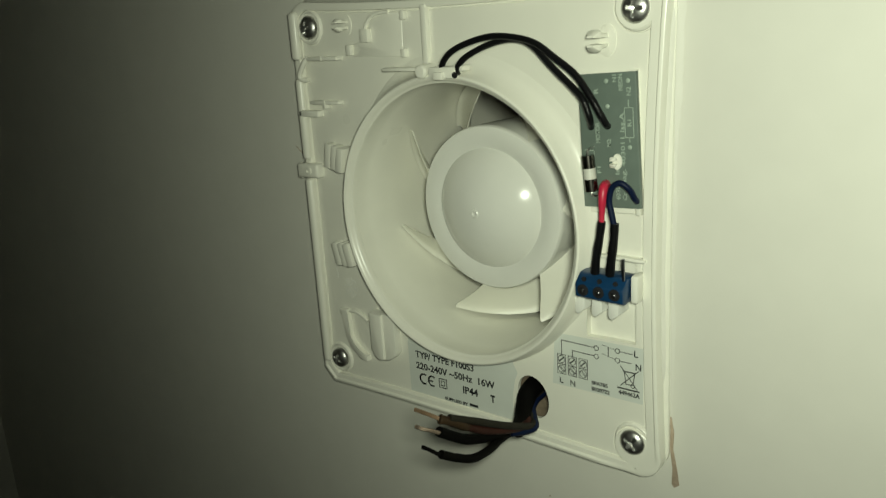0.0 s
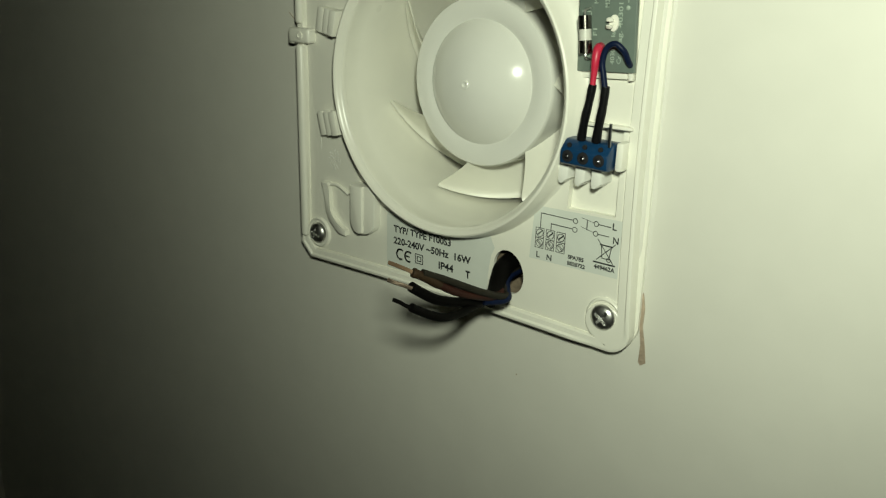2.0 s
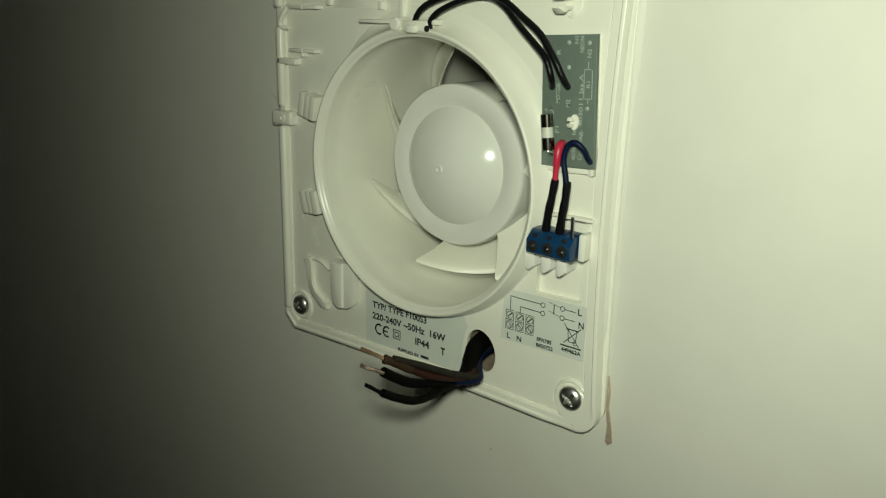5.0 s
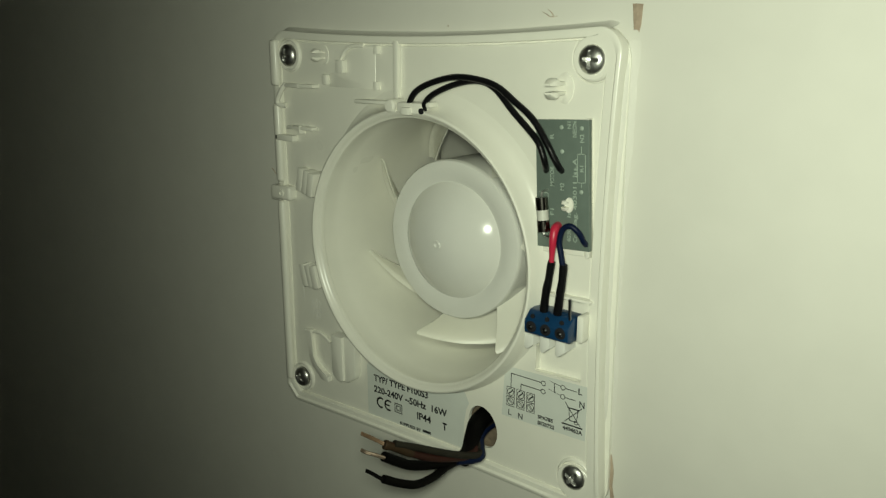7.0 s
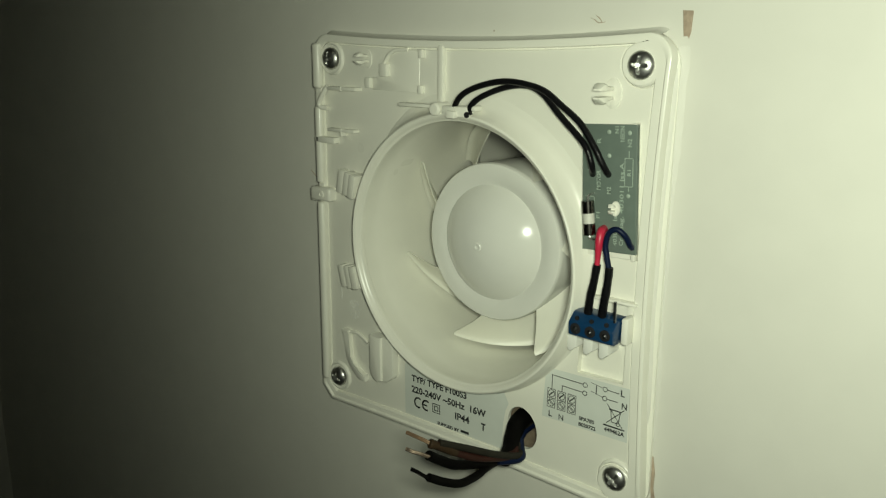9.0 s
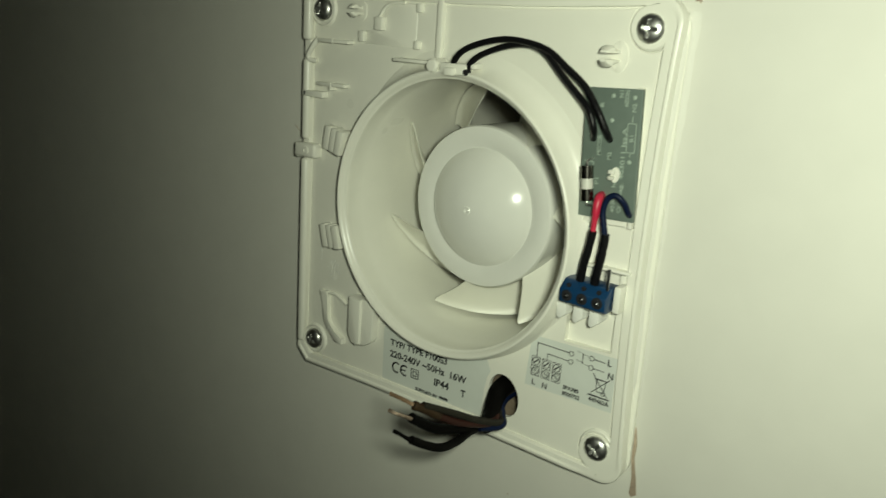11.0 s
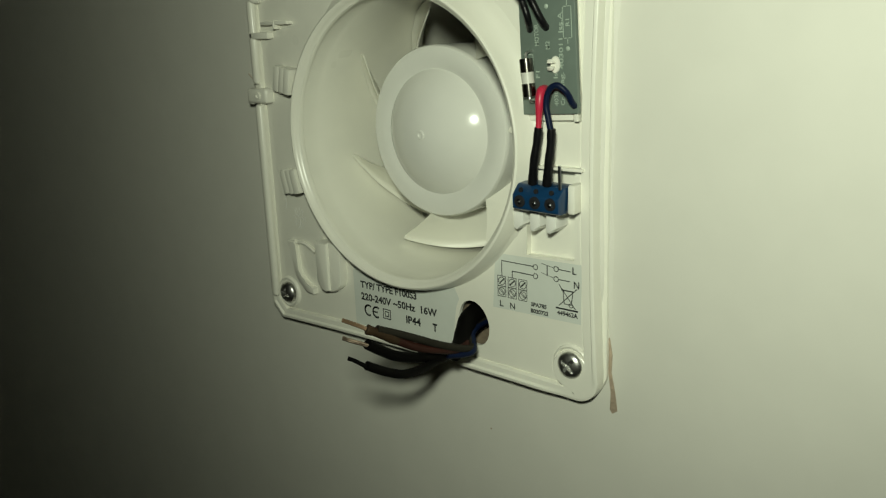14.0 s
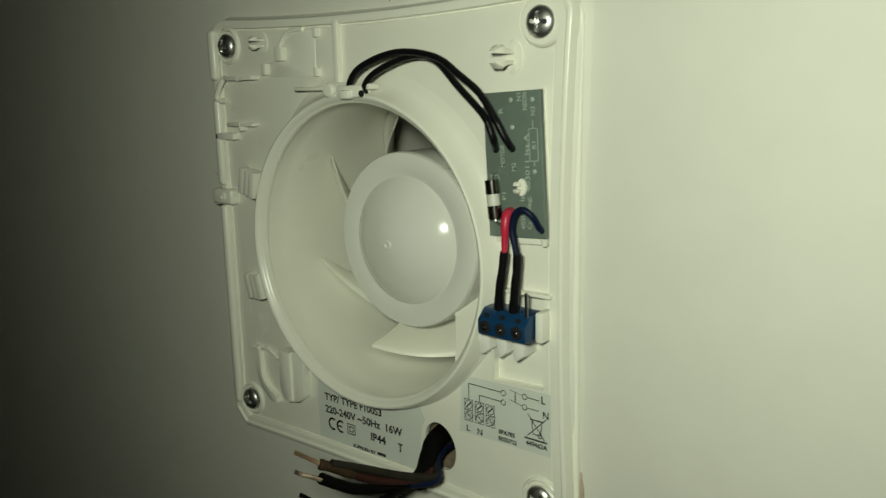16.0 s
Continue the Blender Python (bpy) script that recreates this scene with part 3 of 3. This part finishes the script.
# ---- motor wires ----
wire_a = [(0.6, 49.5, 8.0), (0.8, 53.4, 11.0), (4.4, 58.2, 12.0), (11.3, 61.6, 12.0), (21.6, 63.9, 11.8), (31.0, 63.5, 11.6), (39.2, 61.4, 11.4), (46.0, 57.0, 11.4), (53.6, 51.6, 11.6), (59.6, 44.4, 12.4), (61.6, 40.8, 12.0), (62.9, 37.2, 10.4), (62.6, 35.6, 7.9)]
wire_b = [(6.8, 49.5, 8.0), (7.6, 53.4, 11.0), (11.6, 57.6, 11.0), (21.1, 61.5, 10.2), (30.0, 62.8, 9.6), (37.0, 60.6, 9.6), (45.2, 53.6, 10.6), (52.6, 47.6, 11.4), (56.4, 44.2, 12.2), (58.2, 40.2, 12.2), (58.2, 37.6, 11.0), (56.8, 35.2, 7.9)]
for pts in (wire_a, wire_b):
    part("motor_wire", tube(bmesh.new(), pts, 1.06, steps=10), SLEEVE, fan, "black insulated motor wire")

# ---- circuit board ----
BOARD_TILT = radians(2.75)


def on_board(u, v):
    """Board coordinates (from its lower left corner) to the wall's plane."""
    x, z = u - 9.7, v - 20.8
    return 63.0 + x * math.cos(BOARD_TILT) - z * math.sin(BOARD_TILT), 30.95 + x * math.sin(BOARD_TILT) + z * math.cos(BOARD_TILT)


BOARD_D = 8.0
bm = prism(bmesh.new(), [on_board(*p) for p in ((0, 0), (19.4, 0), (19.4, 41.6), (0, 41.6))], BOARD_D - 1.6, BOARD_D, 0.12)
board = part("circuit_board", bm, BOARD, fan, "grey-green circuit board with pale printed marks")
moulding("board_rail", (70.6, 72.0, 8.0, 52.5, 3.5, 7.0, dict(turn=2.7, bevel=0.3)))
moulding("board_rest", (54.5, 71.0, 8.0, 11.5, 3.5, 6.4, dict(turn=2.7, bevel=0.2)))
moulding("board_rest", (54.0, 68.0, 47.5, 50.8, 3.5, 6.4, dict(turn=2.7, bevel=0.2)))
tilt = math.degrees(BOARD_TILT)
for words, u, v, size, width in (("MOTOR", 6.7, 20.4, 1.45, 6.4), ("M1", 3.4, 26.6, 1.4, 2.3), ("M2", 10.4, 19.2, 1.4, 2.4), ("N1", 13.0, 38.8, 1.3, 2.2), ("NEON", 15.0, 36.2, 1.4, 4.9),
                                 ("N2", 17.6, 34.6, 1.4, 2.6), ("diag. 403011 Iss.A", 15.0, 6.8, 1.4, 22.8), ("Cr", 15.0, 2.6, 1.4, 2.4), ("4030", 12.8, 2.4, 1.4, 4.6), ("Iss.A", 12.8, 10.6, 1.4, 5.4),
                                 ("R1", 17.4, 25.4, 1.25, 2.0), ("F1", 6.5, 10.9, 1.3, 2.1), ("R", 6.7, 35.6, 1.4, 1.6)):
    x, z = on_board(u, v)
    lettering("board_print", words, x, z, BOARD_D + 0.05, size, SILK, board, turn=90 + tilt, width=width, bold=0.03)
bm = bmesh.new()
for line in ([(15.3, 22.0), (18.1, 22.0), (18.1, 31.0), (15.3, 31.0), (15.3, 22.0)], [(16.7, 31.0), (16.7, 33.2)], [(16.7, 22), (16.7, 20.6)],
             [(1.2, 18.2), (4.4, 18.0), (4.4, 4.6), (1.2, 4.6)]):
    stroke(bm, [on_board(*p) for p in line], BOARD_D + 0.05, 0.28)
part("component_outline", bm, SILK, board)
for u, v in ((9.6, 39.2), (9.7, 31.6), (16.8, 39.0), (16.6, 19.0), (2.6, 36.4)):
    x, z = on_board(u, v)
    bm = lathe(bmesh.new(), [(0.75, BOARD_D - 0.02), (0.6, BOARD_D + 0.18), (0.3, BOARD_D + 0.3), (0, BOARD_D + 0.32)], 14, x, z)
    part("solder_joint", bm, SILK, board)
part("board_clip", split_clip(65.2, 24.9, BOARD_D - 0.1, 0.58, 2.8), SATIN, board, "white split clip that holds the board")

# fuse with wire ends
def rod(points, r, steps=4, sides=24):
    return tube(bmesh.new(), points, r, sides=sides, steps=steps)


fuse_top, fuse_end = Vector((57.0, 26.8, 10.6)), Vector((58.3, 15.6, 10.6))
fuse = part("fuse", rod([fuse_top.lerp(fuse_end, k) for k in (0.3, 0.5, 0.72)], 1.95), CERAMIC, board, "small cylindrical fuse with dark end caps")
for a, b in ((0.0, 0.36), (0.66, 1.0)):
    part("fuse_cap", rod([fuse_top.lerp(fuse_end, k) for k in (a, (a + b) / 2, b)], 2.08), FUSECAP, fuse, "shiny dark end cap")
part("fuse_lead", rod([fuse_top + Vector((0, -0.2, 0)), fuse_top + Vector((0.1, 1.5, 0)), fuse_top + Vector((0.4, 2.1, -1.4)), fuse_top + Vector((0.5, 2.2, -3))], 0.35, sides=10), CHROME, fuse)
part("fuse_lead", rod([fuse_end + Vector((0, 0.2, 0)), fuse_end + Vector((0.2, -1.2, 0)), fuse_end + Vector((0.6, -1.8, -1.4)), fuse_end + Vector((0.7, -1.9, -3))], 0.35, sides=10), CHROME, fuse)

# ---- terminal block ----
bm = bmesh.new()
section = [(-19.5, 5.0), (-19.5, 13.0), (-18.8, 14.4), (-14.4, 14.6), (-11.3, 11.2), (-11.0, 5.0)]
ends = []
for x in (54.1, 70.9):
    ends.append([bm.verts.new(P(x, z + (x - 54.4) * -0.02, d)) for z, d in section])
for i in range(len(section)):
    j = (i + 1) % len(section)
    bm.faces.new((ends[0][i], ends[0][j], ends[1][j], ends[1][i]))
bm.faces.new(ends[0][::-1])
bm.faces.new(ends[1])
bmesh.ops.bevel(bm, geom=list(bm.edges), offset=0.00045, segments=2, affect="EDGES", profile=0.5)
terminal = part("terminal_block", bm, BLUE, fan, "blue plastic terminal block with three screws")
for k in range(3):
    x = 56.9 + 5.55 * k
    # wells and test holes are solid discs; their shade is only colour
    bm = lathe(bmesh.new(), [(2.0, 14.3), (1.95, 14.7), (1.7, 14.74), (0, 14.74)], 24, x, -16.4)
    part("screw_well_shade", bm, HOLE_SHADE, terminal, "dark disc painted as the shade in a screw well")
    bm = lathe(bmesh.new(), [(0.95, 14.6), (0.9, 14.8), (0.45, 14.9), (0.3, 15.05), (0.12, 15.12), (0, 15.13)], 20, x, -16.5)
    block(bm, x - 1.1, x + 1.1, -16.7, -16.3, 14.7, 14.98, bevel=0.12, turn=(20, 70, -35)[k])
    part("terminal_screw", bm, STEEL, terminal)
    bm = lathe(bmesh.new(), [(0.8, 13.5), (0.75, 14.0), (0, 14.0)], 16, x, -12.9)
    part("test_hole_shade", bm, HOLE_SHADE, terminal)
part("terminal_pin", rod([(70.0, -12.0, 12.0), (70.2, -8, 12.6), (70.4, -4.6, 13.0)], 0.5, sides=12), STEEL, terminal, "dull metal pin")
moulding("terminal_rest", (71.2, 73.7, -20.0, -10.8, 3.5, 9.8, dict(bevel=0.7)), (58.0, 74.6, -7.2, -6.2, 3.5, 7.0, dict(bevel=0.25)))
for x in (52.6, 58.9, 64.9):
    foot = [(x - 1.9, -19.0), (x - 1.9, -26.0), (x - 1.5, -27.0), (x - 0.5, -27.2), (x + 1.9, -25.2), (x + 2.0, -19.0)]
    part("terminal_foot", prism(bmesh.new(), foot[::-1], 1.5, 9.2, 0.5), GLOSSY, plate)

# wires from the board into the terminal block
red = [(62.0, 17.6, 8.0), (62.9, 17.2, 11.4), (63.1, 14.0, 12.6), (62.9, 10.3, 12.6), (62.7, 5.2, 12.6)]
live = part("live_wire", tube(bmesh.new(), red, 1.08, swell=lambda s: 1.32 - 0.48 * max(0, min(1, (s - 0.45) / 0.4))), RED, fan, "red wire in black sleeving from board to terminal")
part("sleeving", tube(bmesh.new(), [(62.8, 6.6, 12.6), (61.9, 1.0, 12.4), (60.6, -5.0, 12.0), (59.4, -11.2, 11.0)], 1.4, swell=lambda s: 0.9 + 0.12 * s + 0.04 * math.sin(15 * s)), SLEEVE, live, "black heat-shrunk sleeving")
blue = [(72.4, 12.8, 7.8), (72.4, 14.2, 9.6), (71.6, 17.2, 11.4), (69.0, 19.2, 12.4), (66.4, 17.6, 12.6), (65.4, 13.5, 12.6), (66.1, 9.9, 12.6), (67.2, 5.0, 12.6)]
neutral = part("neutral_wire", tube(bmesh.new(), blue, 0.94), BLUE_WIRE, fan, "dark blue wire in black sleeving from board to terminal")
part("sleeving", tube(bmesh.new(), [(67.3, 6.4, 12.6), (66.9, 1.0, 12.4), (65.9, -5.0, 12.0), (64.7, -11.2, 11.0)], 1.4, swell=lambda s: 0.9 + 0.12 * s + 0.04 * math.sin(15 * s)), SLEEVE, neutral, "black heat-shrunk sleeving")

# ---- rating label ----
LABEL_D = FLOOR_D + 0.06
arc = [(23.5, -57.6)] + [(56.6 * math.cos(radians(a)), -0.8 + 56.6 * math.sin(radians(a))) for a in range(-68, -121, -4)]
bm = bmesh.new()
verts = [bm.verts.new(P(x, z, LABEL_D)) for x, z in [(-30.2, -77.8), (20.6, -77.4), (21.2, -66), (22.2, -60.5)] + arc + [(-30.4, -56.0)]]
bm.faces.new(verts)
bmesh.ops.triangulate(bm, faces=bm.faces)
label = part("rating_label", bm, LABEL, fan, "pale grey printed rating label")
INK_D = LABEL_D + 0.04
T = 0.3
for words, x, z, size, width, bold in (("TYP/ TYPE F100S3", -26.6, -61.9, 2.7, 29.6, 0.09), ("220-240V ~50Hz  16W", -26.6, -66.9, 2.8, 39.4, 0.09), ("IP44", -2.8, -72.1, 2.9, 7.4, 0.1),
                                       ("T", 10.5, -72.6, 2.9, 2.2, 0.14), ("SUPPLIED BY", -12.2, -77.4, 1.25, 11.6, 0.05)):
    lettering("label_print", words, x, z, INK_D, size, INK, label, turn=T, width=width, bold=bold + 0.04)
bm = bmesh.new()
block(bm, 0.2, 4.4, -77.0, -75.9, LABEL_D, INK_D, bevel=0)
part("printed_bar", bm, INK, label)
bm = bmesh.new()
for cx in (-22.8, -18.4):
    stroke(bm, [(cx + 2.0 * math.cos(radians(a)), -71.0 + 2.1 * math.sin(radians(a))) for a in range(62, 299, 12)], INK_D, 0.75)
stroke(bm, [(-20.4, -71.0), (-18.2, -71.0)], INK_D, 0.65)
part("conformity_mark", bm, INK, label)
bm = bmesh.new()
for r in (1.9, 0.95):
    stroke(bm, [(-12.9 - r, -70.7 - r), (-12.9 + r, -70.7 - r), (-12.9 + r, -70.7 + r), (-12.9 - r, -70.7 + r)], INK_D, 0.4, closed=True)
part("double_square_mark", bm, INK, label)

# ---- wiring label ----
bm = bmesh.new()
bm.faces.new([bm.verts.new(P(x, z, LABEL_D)) for x, z in [(38.6, -57.6), (73.4, -57.2), (73.4, -37.2), (42.2, -37.9), (39.6, -41.0)]])
diagram = part("wiring_label", bm, LABEL, fan, "pale grey label with a printed wiring diagram")
bm = bmesh.new()
stroke(bm, [(42.5, -45.6), (42.5, -40.3), (55.2, -40.4)], INK_D, 0.32)
stroke(bm, [(46.8, -45.8), (46.8, -43.4), (55.2, -43.5)], INK_D, 0.32)
for cx, cz in ((56.1, -40.5), (56.1, -43.6), (64.0, -39.9), (64.0, -43.3)):
    stroke(bm, round_line(cx, cz, 0.85, 16), INK_D, 0.26, closed=True)
stroke(bm, [(64.9, -39.9), (69.3, -40.0)], INK_D, 0.3)
stroke(bm, [(64.9, -43.3), (69.0, -43.3)], INK_D, 0.3)
stroke(bm, [(58.4, -38.8), (63.2, -39.7)], INK_D, 0.16)
stroke(bm, [(58.4, -42.0), (63.2, -43.1)], INK_D, 0.16)
stroke(bm, [(60.6, -39.3), (60.6, -42.6)], INK_D, 0.36)
part("printed_lines", bm, INK, diagram)
for k in range(3):
    bm = bmesh.new()
    cx = 42.4 + 4.3 * k
    for cz in (-47.6, -51.3):
        stroke(bm, [(cx - 1.65, cz - 1.8), (cx + 1.65, cz - 1.8), (cx + 1.65, cz + 1.8), (cx - 1.65, cz + 1.8)], INK_D, 0.24, closed=True)
        stroke(bm, round_line(cx, cz, 1.35, 16), INK_D, 0.24, closed=True)
        s = 1 if cz > -50 else -1
        stroke(bm, [(cx - 1.0, cz - 0.9 * s - 0.2), (cx + 0.9, cz + 0.9 * s - 0.2)], INK_D, 0.24)
        stroke(bm, [(cx - 0.8, cz - 0.9 * s + 0.3), (cx + 1.1, cz + 0.9 * s + 0.3)], INK_D, 0.24)
    part("terminal_symbol", bm, INK, diagram)
for words, x, z, size, width in (("L", 41.5, -56.7, 2.1, 1.5), ("N", 45.8, -56.9, 2.1, 2.0), ("L", 70.0, -40.7, 2.3, 1.5), ("N", 70.6, -45.3, 2.3, 2.0), ("SPA785", 54.2, -54.3, 1.35, 6.2), ("B020722", 54.2, -56.6, 1.35, 6.9), ("449462A", 64.4, -55.3, 1.5, 7.8)):
    lettering("label_print", words, x, z, INK_D, size, INK, diagram, width=width, bold=0.08 if size < 2 else 0.06)
bm = bmesh.new()
stroke(bm, [(66.2, -46.6), (70.6, -46.6)], INK_D, 0.45)
stroke(bm, [(66.6, -46.8), (67.1, -51.2), (69.7, -51.2), (70.3, -46.8)], INK_D, 0.3)
stroke(bm, [(65.2, -45.0), (71.2, -52.4)], INK_D, 0.3)
stroke(bm, [(71.6, -45.6), (65.2, -52.0)], INK_D, 0.3)
stroke(bm, round_line(69.6, -51.4, 0.7, 12), INK_D, 0.25, closed=True)
stroke(bm, [(64.2, -53.0), (71.9, -53.0)], INK_D, 0.55)
part("waste_bin_mark", bm, INK, diagram)

# ---- loose supply cores coming out of the wall ----
def supply_core(colour, label, pts, radius, tip=None, tip_mat=COPPER):
    ob = link("supply_wire", tube(bmesh.new(), pts, radius, sides=16, steps=10), colour)
    ob.location.z = ZC
    tagged(ob, label, "cable", "supply wires")
    if tip:
        for k in range(3):
            off = [0.28 * math.cos(2.1 * k), 0.28 * math.sin(2.1 * k), 0.2 * k]
            part("copper_strand", tube(bmesh.new(), [[a + b for a, b in zip(p, off)] for p in tip], 0.42, sides=8, steps=6), tip_mat, ob, "bared copper strand")
    return ob


brown_core = supply_core(BROWN_WIRE, "red-brown insulated supply wire with a bared copper end", [(29, -63.5, -60), (29, -64, -10), (30.6, -66.6, 9), (35.2, -69.3, 18), (33.0, -63.8, 36), (30.9, -57.0, 48), (28.4, -52.2, 55.5)], 1.45,
            [(28.6, -52.6, 55), (26.0, -51.6, 56), (22.5, -51.0, 56.6), (19.0, -50.6, 57)])
part("worn_insulation", tube(bmesh.new(), [(31.3, -58.2, 46.2), (30.4, -55.6, 50.2), (28.9, -52.9, 54.6), (28.0, -52.1, 56.0)], 1.62, sides=16, swell=lambda k: 0.93 + 0.1 * math.sin(9 * k)), OCHRE, brown_core, "faded ochre end of the insulation")
supply_core(GREY_WIRE, "dirty green-grey supply wire ending at the brown one", [(30, -64, -60), (30.2, -64.6, -6), (31.4, -67, 9), (36.8, -69.8, 15), (35.6, -65.0, 28), (32.6, -57.4, 43), (29.6, -52.6, 53)], 1.25)
supply_core(BLACK_WIRE, "black insulated supply wire with a bared end", [(28, -66, -60), (28.4, -66.5, -8), (29.4, -69.4, 9), (31.6, -71.0, 20), (29.3, -69.2, 32), (27.6, -65.9, 42), (26.1, -62.3, 48), (25.4, -58.4, 53.5)], 1.75,
            [(26.2, -59.0, 53), (24.0, -57.8, 55), (21.6, -56.8, 57), (19.4, -56.2, 57.8)], TINNED)
supply_core(BLACK_WIRE, "black insulated supply wire with a dark bared end", [(27, -68, -60), (27.2, -69, -8), (28.6, -71.4, 9), (30.2, -72.5, 18), (30.6, -72.1, 27), (32.4, -71.2, 36), (33.2, -69.3, 46), (31.7, -66.2, 53), (30.2, -62.5, 59)], 1.45,
            [(30.8, -63.2, 58.4), (28.0, -62.2, 59.2), (25.8, -61.6, 59.6), (23.7, -61.3, 60)], BLACK_WIRE)
supply_core(BLUE_WIRE, "dark blue insulated supply wire bent down from the hole", [(30, -66, -60), (30.4, -66.4, -6), (31.8, -67.0, 7), (34.6, -69.0, 11.5), (37.5, -70.4, 15), (36.4, -70.9, 18.5), (33.4, -70.2, 24)], 1.35)


# black outer sheath round the cores where they leave the wall
sheath = link("cable_sheath", tube(bmesh.new(), [(27.8, -61.5, -60), (27.8, -62.3, -20), (28.0, -63.6, 2), (29.6, -66.6, 9), (32.2, -69.6, 15), (33.6, -70.8, 21)], 4.3, sides=24, steps=10, swell=lambda k: 1.0 - 0.35 * k), BLACK_WIRE)
sheath.location.z = ZC
tagged(sheath, "black outer sheath of the supply cable in the wall hole", "cable")
bm = tube(bmesh.new(), [(-91.0, 21.0, 0.1), (-87.5, 18.4, 0.2), (-84.6, 16.8, 0.25), (-82.0, 15.6, 0.3)], 0.16, sides=6)
part("hairline_scratch", bm, PLASTER, wall_north, "fine dark hairline in the paint")
